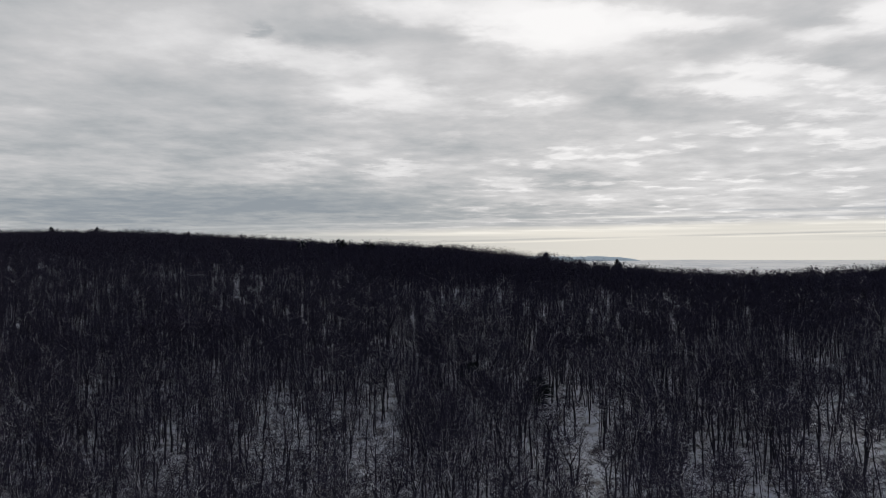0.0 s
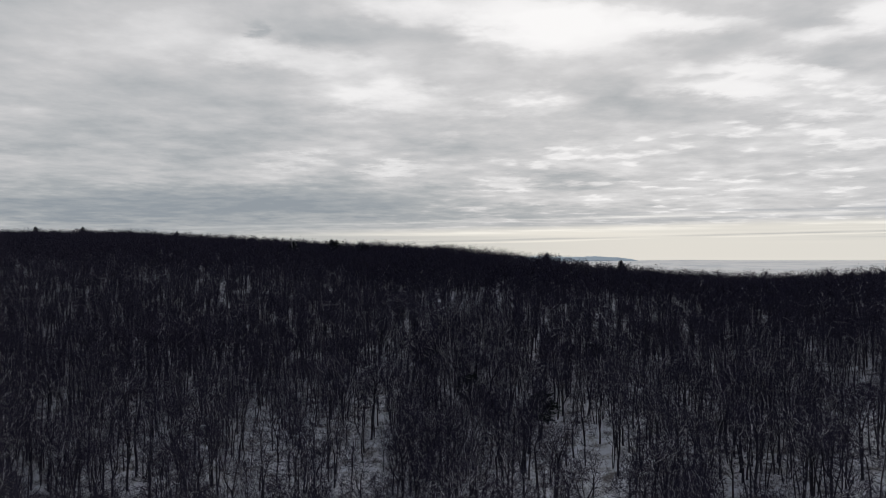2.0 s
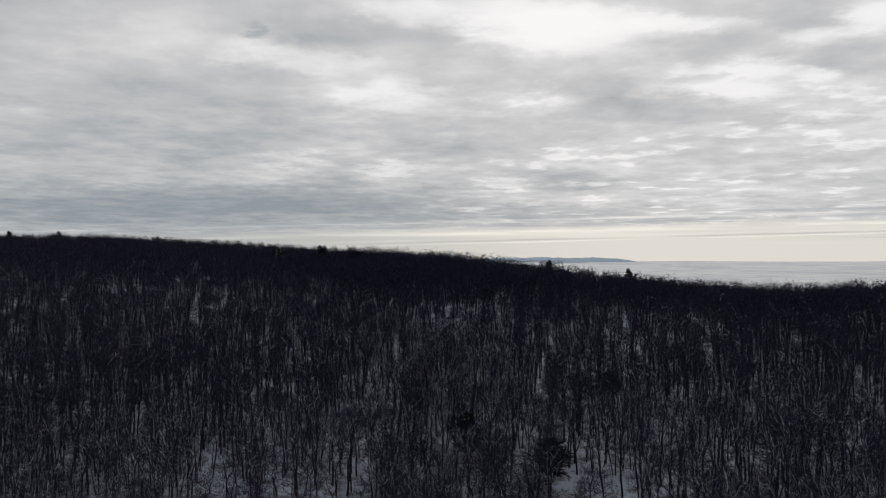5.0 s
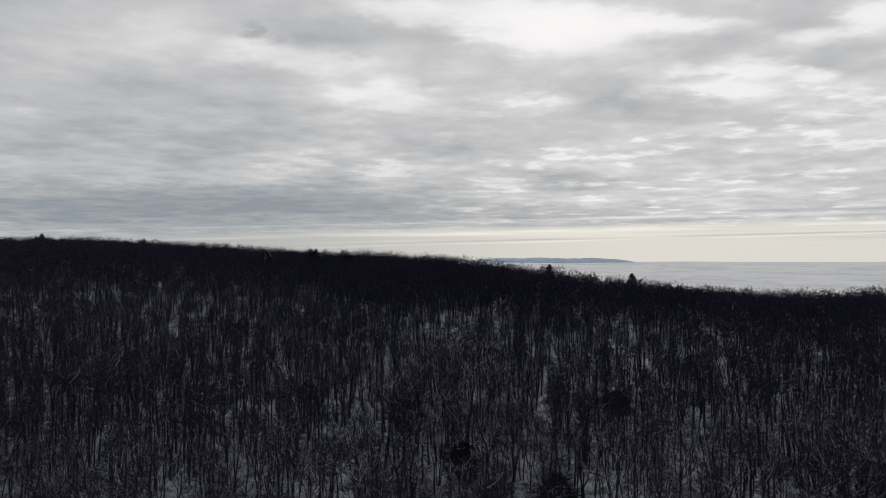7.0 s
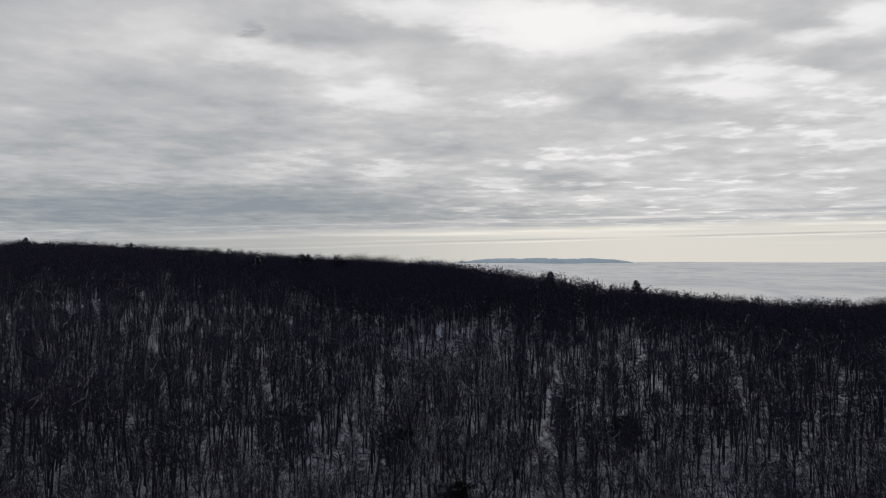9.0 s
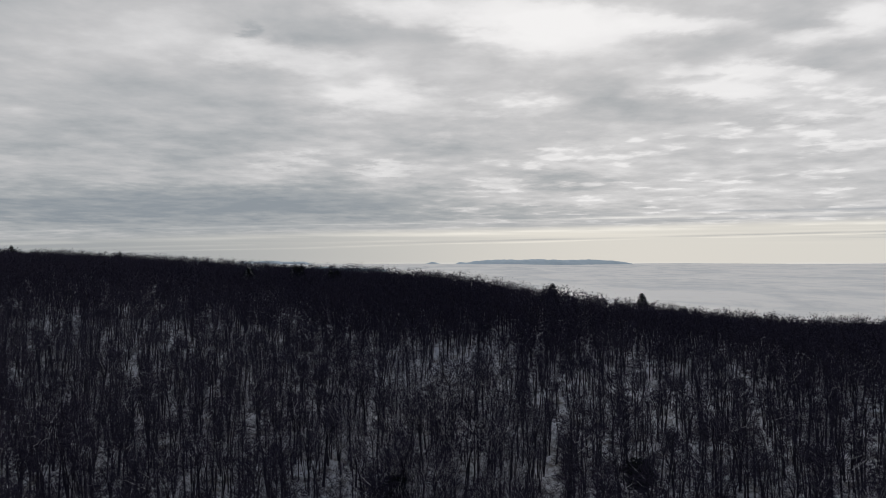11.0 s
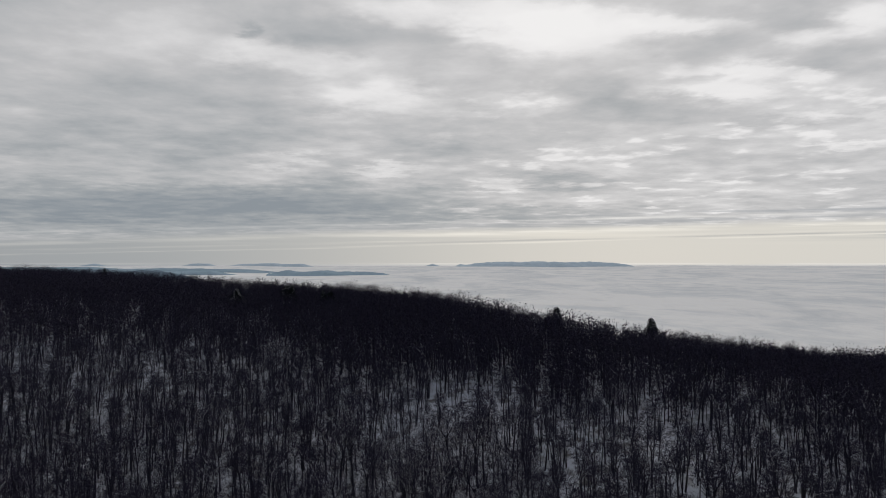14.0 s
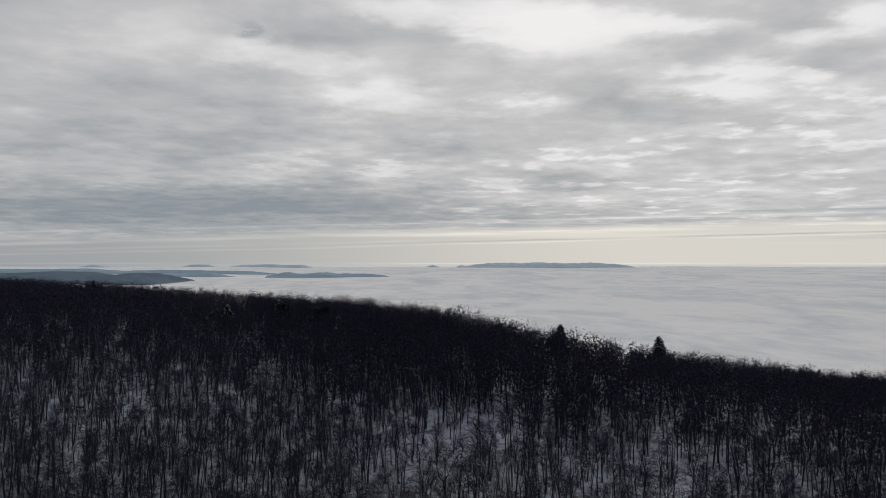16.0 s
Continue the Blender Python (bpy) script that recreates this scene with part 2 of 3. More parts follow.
def slope_xy(x, y):
    """Height of the wooded slope and its ridge; works on arrays."""
    y = np.clip(np.asarray(y, float) / 100, 0.75, 9)
    reach = 0.75 * y + 0.5
    x = np.clip(np.asarray(x, float) / 100, -np.minimum(reach, 4.6), np.minimum(reach, 3.6))
    m = (-36.564 + 12.1 * x - 17.274 * y + 2.27 * x * x - 4.623 * x * y + 9.372 * y * y
         - 0.868 * y ** 3 + 0.571 * x ** 3 + 0.025 * x * x * y + 0.382 * x * y * y)
    crest = ridge_line(x)
    over = np.maximum(y - crest, 0)
    return m - 8.095 * over * over + BASE - 7.5


def waves(x, y):
    """Small rises and dips of the forest floor."""
    return 0.7 * np.sin(x * 0.061 + 1.3) * np.sin(y * 0.052 + 0.4) + 0.35 * np.sin(x * 0.15 + y * 0.11) + 0.18 * np.sin(x * 0.37 - y * 0.29 + 2.0)


def ground_z(x, y):
    z = slope_xy(x, y) + waves(np.asarray(x, float), np.asarray(y, float))
    return np.maximum(z, -70 + 0.1 * z)


def fog_z(x, y):
    r = np.hypot(x, y)
    return BASE - 62 + 74 * np.clip(r / 4900, 0, 1) ** 0.9 + 2.5 * np.sin(x * 0.004 + 1) * np.sin(y * 0.0031) + 1.2 * np.sin(x * 0.011 + y * 0.006)


def link_mesh(name, verts, faces, mats, index=None, smooth=False):
    """An object from arrays; faces is an (n, 3) or (n, 4) array."""
    me = bpy.data.meshes.new(name)
    n, c = faces.shape
    me.vertices.add(len(verts))
    me.vertices.foreach_set("co", np.ascontiguousarray(verts, np.float32).ravel())
    me.loops.add(n * c)
    me.loops.foreach_set("vertex_index", np.ascontiguousarray(faces, np.int32).ravel())
    me.polygons.add(n)
    me.polygons.foreach_set("loop_start", np.arange(0, n * c, c, dtype=np.int32))
    for m in mats:
        me.materials.append(m)
    if index is not None:
        me.polygons.foreach_set("material_index", np.ascontiguousarray(index, np.int32))
    me.polygons.foreach_set("use_smooth", np.full(n, smooth))
    me.update(calc_edges=True)
    return new(name, me)


def sheet(name, xs, ys, height, mat):
    gx, gy = np.meshgrid(xs, ys)
    verts = np.stack([gx.ravel(), gy.ravel(), height(gx, gy).ravel()], 1)
    w = len(xs)
    i = (np.arange(len(ys) - 1)[:, None] * w + np.arange(w - 1)[None]).ravel()
    return link_mesh(name, verts, np.stack([i, i + 1, i + w + 1, i + w], 1), [mat], smooth=True)


def steps(*spans):
    return np.unique(np.concatenate([np.arange(a, b, s) for a, b, s in spans]))


ground = sheet("ground", steps((-4800, -700, 200), (-700, 700, 7), (700, 4801, 200)), steps((-1500, -100, 100), (-100, 800, 7), (800, 4801, 200)), ground_z, SNOW)
tagged(ground, "forest floor of patchy snow over brown leaf litter", "ground", kind="structure")
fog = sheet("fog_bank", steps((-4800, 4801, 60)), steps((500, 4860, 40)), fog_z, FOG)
tagged(fog, "pale level top of a fog sea filling the valley", "fog", kind="backdrop")

# ---------------------------------------------------------------- far hills above the fog


def far_hill(label, mat, x0, x1, y, crest, depth, seed):
    """A long low hill rising out of the fog between x0 and x1, with its crest line crest(s) in metres above the fog, s from 0 to 1."""
    nx, ny = 160, 26
    s = np.linspace(0, 1, nx)
    top = np.array([crest(v) for v in s])
    rnd = np.random.RandomState(seed)
    top = top * (1 + 0.06 * np.interp(s, np.linspace(0, 1, 24), rnd.uniform(-1, 1, 24)) + 0.07 * np.interp(s, np.linspace(0, 1, 70), rnd.uniform(-1, 1, 70)))
    waves_of = [(2 * math.pi / rnd.uniform(60, 420), 2 * math.pi / rnd.uniform(40, 200), rnd.uniform(0, 6.28)) for _ in range(9)]
    verts = []
    for j in range(ny + 1):
        a = j / ny * math.pi
        yy = y - math.cos(a) * depth / 2
        for i in range(nx):
            x = x0 + (x1 - x0) * s[i]
            folds = sum(math.sin(x * p + yy * q + r) for p, q, r in waves_of) * 0.045 * (top[i] + 3) * (1 - math.sin(a) ** 4)
            verts.append((x, yy, fog_z(x, yy) - 5 + folds + (top[i] + 5) * math.sin(a) ** 1.15))
    i = (np.arange(ny)[:, None] * nx + np.arange(nx - 1)[None]).ravel()
    ob = link_mesh("far_hill", np.array(verts), np.stack([i, i + 1, i + nx + 1, i + nx], 1), [mat], smooth=True)
    return tagged(ob, label, "hill", group="far hills", kind="structure")


def crest(*knots):
    """Crest line through a few (place, height) knots, smoothly joined."""
    def line(v):
        for (a, ha), (b, hb) in zip(knots, knots[1:]):
            if v <= b:
                s = (v - a) / (b - a)
                return ha + (hb - ha) * s * s * (3 - 2 * s)
        return knots[-1][1]
    return line


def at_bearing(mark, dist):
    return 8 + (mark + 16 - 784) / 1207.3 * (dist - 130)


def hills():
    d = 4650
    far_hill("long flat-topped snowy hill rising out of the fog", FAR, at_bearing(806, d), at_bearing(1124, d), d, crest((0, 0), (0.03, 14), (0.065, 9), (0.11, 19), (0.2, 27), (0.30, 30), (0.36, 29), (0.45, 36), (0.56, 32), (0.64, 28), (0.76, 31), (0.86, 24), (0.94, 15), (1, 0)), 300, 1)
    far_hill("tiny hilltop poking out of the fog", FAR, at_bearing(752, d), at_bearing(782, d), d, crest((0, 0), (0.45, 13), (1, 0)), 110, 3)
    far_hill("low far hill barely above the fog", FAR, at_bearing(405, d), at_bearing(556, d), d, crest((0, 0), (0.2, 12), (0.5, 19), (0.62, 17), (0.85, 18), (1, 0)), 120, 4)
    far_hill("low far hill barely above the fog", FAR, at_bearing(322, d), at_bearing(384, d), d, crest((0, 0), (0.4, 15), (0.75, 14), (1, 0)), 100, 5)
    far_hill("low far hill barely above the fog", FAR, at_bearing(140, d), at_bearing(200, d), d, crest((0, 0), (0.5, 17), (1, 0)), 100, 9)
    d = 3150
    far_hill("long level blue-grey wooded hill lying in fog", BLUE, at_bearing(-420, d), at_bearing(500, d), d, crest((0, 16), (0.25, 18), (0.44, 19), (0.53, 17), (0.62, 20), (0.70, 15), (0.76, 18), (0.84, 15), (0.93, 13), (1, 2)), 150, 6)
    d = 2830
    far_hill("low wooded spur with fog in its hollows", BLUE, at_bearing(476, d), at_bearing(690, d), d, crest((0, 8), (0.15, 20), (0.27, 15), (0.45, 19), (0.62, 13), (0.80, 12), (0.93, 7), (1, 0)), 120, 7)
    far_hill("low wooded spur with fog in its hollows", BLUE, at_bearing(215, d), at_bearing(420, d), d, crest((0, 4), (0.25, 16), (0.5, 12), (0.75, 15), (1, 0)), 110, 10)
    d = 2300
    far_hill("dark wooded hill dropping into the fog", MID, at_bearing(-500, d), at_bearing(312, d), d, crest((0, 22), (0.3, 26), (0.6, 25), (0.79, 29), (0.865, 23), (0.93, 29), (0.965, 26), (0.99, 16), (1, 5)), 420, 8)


hills()

# ---------------------------------------------------------------- trees


class Bits:
    """Collects triangles with a material number each."""

    def __init__(self):
        self.v, self.f, self.m, self.n = [], [], [], 0

    def tube(self, a, b, ra, rb, sides, mat, cap=False):
        a, b = np.asarray(a, float), np.asarray(b, float)
        d = b - a
        d /= np.linalg.norm(d) + 1e-9
        p = np.cross(d, (0.31, 0.95, 0.1) if abs(d[2]) > 0.8 else (0, 0, 1))
        p /= np.linalg.norm(p) + 1e-9
        q = np.cross(d, p)
        t = np.arange(sides) / sides * 2 * math.pi
        ring = np.cos(t)[:, None] * p + np.sin(t)[:, None] * q
        if rb <= 0.004:  # pointed
            self.v += [a + ring * ra, b[None]]
            self.f += [(self.n + i, self.n + (i + 1) % sides, self.n + sides) for i in range(sides)]
            self.m += [mat] * sides
            self.n += sides + 1
        else:
            self.v += [a + ring * ra, b + ring * rb]
            for i in range(sides):
                j = (i + 1) % sides
                self.f += [(self.n + i, self.n + j, self.n + sides + j), (self.n + i, self.n + sides + j, self.n + sides + i)]
            self.m += [mat] * (2 * sides)
            self.n += 2 * sides

    def sliver(self, a, b, w, side, mat):
        a, b, side = np.asarray(a, float), np.asarray(b, float), np.asarray(side, float)
        self.v.append(np.array([a - side * w / 2, a + side * w / 2, b]))
        self.f.append((self.n, self.n + 1, self.n + 2))
        self.m.append(mat)
        self.n += 3

    def arrays(self):
        return np.concatenate(self.v).astype(np.float32), np.array(self.f, np.int32), np.array(self.m, np.int32)


def unit(v):
    return v / (np.linalg.norm(v) + 1e-9)


def upright(rnd, w):
    """A side direction for a sliver along w whose face stands near upright."""
    a = rnd.uniform(0, 2 * math.pi)
    return unit(np.cross(np.array([math.cos(a), math.sin(a), rnd.normal(0, 0.25)]), w))


def bowed(rnd, a, b, rise, wiggle, parts):
    """Points of a bough from a to b that bends upwards and wanders a little."""
    a, b = np.asarray(a, float), np.asarray(b, float)
    long = np.linalg.norm(b - a)
    pts = [a]
    for i in range(1, parts):
        s = i / parts
        sag = np.array([0, 0, -rise * long * 4 * s * (1 - s)])
        pts.append(a + (b - a) * s + sag + rnd.normal(0, wiggle, 3) * long)
    return pts + [b]


def along(pts, s):
    """Point and direction at the share s of a line of points."""
    s = min(max(s, 0.0), 0.999) * (len(pts) - 1)
    i = int(s)
    d = pts[i + 1] - pts[i]
    return pts[i] + d * (s - i), unit(d)


def stroke(bits, pts, ra, rb, sides, mat):
    n = len(pts) - 1
    for i in range(n):
        bits.tube(pts[i], pts[i + 1], ra + (rb - ra) * i / n, ra + (rb - ra) * (i + 1) / n, sides, mat)


def snow_line(rnd, snow, pts, width, start=0.08):
    """Snow lying along the upper side of a bough, broken here and there."""
    n = max(2 * (len(pts) - 1), 2)
    for i in range(n):
        if rnd.rand() < 0.22:
            continue
        a, d = along(pts, start + (1 - start) * i / n)
        b, _ = along(pts, start + (1 - start) * (i + 1.1) / n)
        lift = np.array([0, 0, width * 0.75])
        snow.sliver(a + lift, b + lift * 0.8, width * rnd.uniform(0.8, 1.3), unit(np.cross(d, (0.03, 0, 1)) + 1e-4), 2)


def spray(rnd, into, c, d, size, count, width, snow, white):
    """A loose rounded spray of fine twigs about the outer end c of a bough that points along d."""
    for i in range(count):
        ball = rnd.normal(0, 1, 3)
        o = c + unit(ball) * size * rnd.uniform(0.0, 0.75) * np.array([1.15, 1.15, 0.75]) - d * size * 0.25
        w = unit(unit(ball) * 0.7 + d * 0.35 + rnd.normal(0, 0.55, 3) + np.array([0, 0, 0.22]))
        reach = size * rnd.uniform(0.5, 1.15)
        if rnd.rand() < white:
            snow.sliver(o, o + w * reach * 0.8, width * 0.9, unit(np.cross(w, (0.1, 0.05, 1))), 2)
        else:
            into.sliver(o - w * reach * 0.2, o + w * reach * 0.8, width * rnd.uniform(0.7, 1.35), upright(rnd, w), 1)


def dome(rnd, into, middle, wide, tall, count, width, low, high, snow, white, lobes=10, loose=0.21):
    """Fine twigs that radiate through the shell of a domed crown, gathered in lobes with gaps between."""
    heads = []
    for i in range(lobes):
        up = -0.15 + 1.12 * (i + rnd.uniform(0.2, 0.8)) / lobes
        turn = i * 2.4 + rnd.uniform(-0.5, 0.5)
        flat = math.sqrt(max(1 - up * up, 0.02))
        heads.append((np.array([math.cos(turn) * flat, math.sin(turn) * flat, up]), rnd.uniform(0.74, 1.0)))
    for i in range(count):
        head, far_out = heads[rnd.randint(0, lobes)]
        u = unit(head + rnd.normal(0, loose, 3))
        end = middle + u * np.array([wide, wide, tall]) * far_out * (1 - 0.5 * rnd.rand() ** 1.5)
        w = unit(u * np.array([0.8, 0.8, 0.5]) + np.array([0, 0, 0.28]) + rnd.normal(0, 1.7 * loose, 3))
        reach = rnd.uniform(low, high)
        if rnd.rand() < white:
            snow.sliver(end - w * reach * 0.8, end, width, unit(np.cross(w, (0.1, 0.05, 1))), 2)
        else:
            into.sliver(end - w * reach, end, width * rnd.uniform(0.7, 1.35), upright(rnd, w), 1)


#        boughs, twigs on each, twigs of the dome, twig width, sides of the trunk, parts of a bough
FINE = {
    "far": (9, 3, 180, 0.130, 3, 1),
    "brow": (3, 2, 80, 0.14, 3, 1),
    "mid": (13, 9, 220, 0.080, 3, 2),
    "near": (18, 10, 205, 0.056, 5, 3),
}


def grow(rnd, height, detail, snowy, form="single", spread_of=0.27, first=0.48):
    """One bare broadleaf tree, as trunk, crown and snow bits: stems, leaders, boughs that end in sprays of twigs inside a domed crown."""
    trunk, crown, snow = Bits(), Bits(), Bits()
    boughs, twigs_each, shell, width, sides, parts = FINE[detail]
    fine = detail in ("mid", "near")
    r0 = height * rnd.uniform(0.0125, 0.0190)
    wide = height * spread_of * rnd.uniform(0.85, 1.15)
    size = height * (0.082 if fine else 0.098)
    lean = rnd.normal(0, 0.035, 2)
    stems = {"single": 1, "fork": 1, "clump": rnd.randint(2, 4)}[form]
    leaders = []
    for s in range(stems):
        turn = rnd.uniform(0, 6.28) + s * 2 * math.pi / stems
        out = np.array([math.cos(turn), math.sin(turn)]) * (0.0 if stems == 1 else wide * 0.6)
        split = height * (rnd.uniform(0.30, 0.48) if form == "fork" else rnd.uniform(0.5, 0.62))
        foot = np.array([*(out * 0.12), -0.5])
        top = np.array([*(out * 0.6 + lean * split), split])
        line = bowed(rnd, foot, top, 0.0, 0.014, 3 if fine else 2)
        r = r0 / stems ** 0.35
        stroke(trunk, line, r, r * 0.62, sides, 0)
        arms = rnd.randint(2, 4) if form == "fork" else (1 if stems > 1 else 2)
        for q in range(arms):
            t2 = turn + q * 2 * math.pi / arms + rnd.uniform(-0.5, 0.5)
            far_out = wide * (rnd.uniform(0.35, 0.6) if arms > 1 else 0.15)
            tip = np.array([top[0] + math.cos(t2) * far_out + out[0] * 0.3, top[1] + math.sin(t2) * far_out + out[1] * 0.3, height * rnd.uniform(0.80, 0.90)])
            arm = bowed(rnd, top, tip, 0.05 if arms > 1 else 0.0, 0.035, 3 if fine else 1)
            stroke(trunk, arm, r * (0.60 if arms < 3 else 0.5), 0.0, 3, 0)
            leaders.append(line[1:-1] + arm)
            if rnd.rand() < snowy and fine:
                snow_line(rnd, snow, arm, r * 0.5 + 0.03)
    base, half = height * first, height * (0.93 - first)
    low_z = height * (first + 0.16)
    reach = height / 18 * (1.0 if detail != "brow" else 0.40)
    middle = np.array([*(lean * low_z), low_z])
    dome(rnd, crown, middle, wide, height * 1.02 - low_z, shell, width, 1.1 * reach, 2.5 * reach, snow, 0.03 * snowy, {"far": 8, "mid": 11, "near": 14, "brow": 16}[detail], 0.42 if detail == "brow" else 0.21)
    if detail == "brow":  # close-set inner brushwood
        dome(rnd, crown, middle, wide * 0.90, height * 0.95 - low_z, 150, 0.42, 0.55, 1.0, snow, 0.0, 16, 0.5)
    for i in range(boughs):
        line = leaders[i % len(leaders)]
        turn = i * 2.4 + rnd.uniform(-0.7, 0.7)
        lift = 0.93 * ((i + 0.5) * 0.618 + rnd.uniform(-0.08, 0.08)) % 1  # 0 at the skirt of the crown, 1 at its top
        reach = wide * math.sqrt(max(1.04 - lift ** 2.4, 0.03)) * rnd.uniform(0.55, 0.95) * (0.78 + 0.22 * min(lift * 3, 1))
        c = np.array([math.cos(turn) * reach, math.sin(turn) * reach, base + half * lift])
        c[:2] += lean * c[2]
        low = c[2] - reach * rnd.uniform(0.35, 0.9) - 0.04 * height
        zs = np.array([p[2] for p in line])
        s = np.interp(low, zs, np.linspace(0, 1, len(zs))) if low > zs[0] else 0.05
        a, _ = along(line, s)
        bough = bowed(rnd, a, c, 0.08, 0.085 if parts > 1 else 0.0, parts)
        r = max(r0 * 0.34 * (1 - 0.5 * (a[2] / height)), 0.032)
        stroke(trunk, bough, r, 0.0, 3, 0)
        spray(rnd, crown, c, unit(c - a), size, twigs_each, width, snow, 0.10 * snowy)
        heavy = rnd.rand() < snowy
        if heavy:
            snow_line(rnd, snow, bough, r * 0.6 + (0.075 if fine else 0.11))
        for q in range({"mid": 1, "near": 3}.get(detail, 0)):  # side branches
            o, d = along(bough, rnd.uniform(0.25, 0.85))
            e = unit(d + np.array([*rnd.normal(0, 0.7, 2), rnd.normal(0.15, 0.4)]))
            side = bowed(rnd, o, o + e * np.linalg.norm(c - a) * rnd.uniform(0.35, 0.6), 0.06, 0.06, 2)
            crown.sliver(side[0], side[1], 0.09, upright(rnd, e), 1)
            crown.sliver(side[1], side[2], 0.06, upright(rnd, e), 1)
            spray(rnd, crown, side[2], e, size * 0.7, 5, width, snow, 0.05 * snowy)
            if heavy and rnd.rand() < 0.8:
                snow_line(rnd, snow, side, r * 0.3 + 0.07)
    return trunk, crown, snow


def sapling(rnd, height):
    """A clump of thin young stems with rising side shoots."""
    b = Bits()
    for s in range(rnd.randint(1, 4)):
        foot = np.array([*rnd.normal(0, 0.25, 2), -0.2])
        tip = foot + np.array([rnd.normal(0, 0.16) * height, rnd.normal(0, 0.16) * height, height * rnd.uniform(0.7, 1.0)])
        b.tube(foot, tip, 0.038, 0.0, 3, 0)
        for i in range(9):
            o = foot + (tip - foot) * rnd.uniform(0.2, 0.95)
            w = unit(np.array([*rnd.normal(0, 0.7, 2), rnd.uniform(0.2, 1.0)]))
            b.sliver(o, o + w * height * rnd.uniform(0.16, 0.38), 0.06, upright(rnd, w), 2 if rnd.rand() < 0.05 else 1)
    return b.arrays()


def joined(*bits):
    vs, fs, ms, n = [], [], [], 0
    for b in bits:
        if not b.n:
            continue
        v, f, m = b.arrays()
        vs.append(v), fs.append(f + n), ms.append(m)
        n += len(v)
    return np.concatenate(vs), np.concatenate(fs), np.concatenate(ms)


def thick_line(x):
    """Where the closed wood of the brow begins, in hundreds of metres."""
    s = np.clip((-x - 0.1) / 0.9, 0, 1)
    return 4.06 + 0.25 * s * s * (3 - 2 * s) - 0.30 * np.maximum(x - 0.2, 0) ** 1.5 - np.clip(1.2 * (x - 1.03), 0, 0.7) - 0.2 * np.exp(-((x - 0.72) / 0.42) ** 2)


# open snowy places in the wood: x, y, how open
CLEARINGS = [
    (-49, 207, 0.8), (-32, 211, 0.7), (-40, 184, 0.8), (-15, 163, 1.0), (-1, 228, 0.7), (61, 232, 0.35), (72, 243, 0.3), (33, 183, 0.5),
    (32, 155, 0.5), (57, 149, 0.7), (108, 212, 0.5), (118, 226, 0.4), (-86, 169, 0.8), (-64, 171, 0.8), (-17, 199, 0.7), (27, 204, 0.6),
    (51, 211, 0.3), (-21, 251, 0.5), (-46, 254, 0.5), (111, 276, 0.3), (40, 263, 0.5), (29, 374, 0.5), (84, 339, 0.5), (20, 302, 0.5),
    (-103, 397, 0.6), (94, 344, 0.5), (-25, 384, 0.6), (-5, 334, 0.5),
]


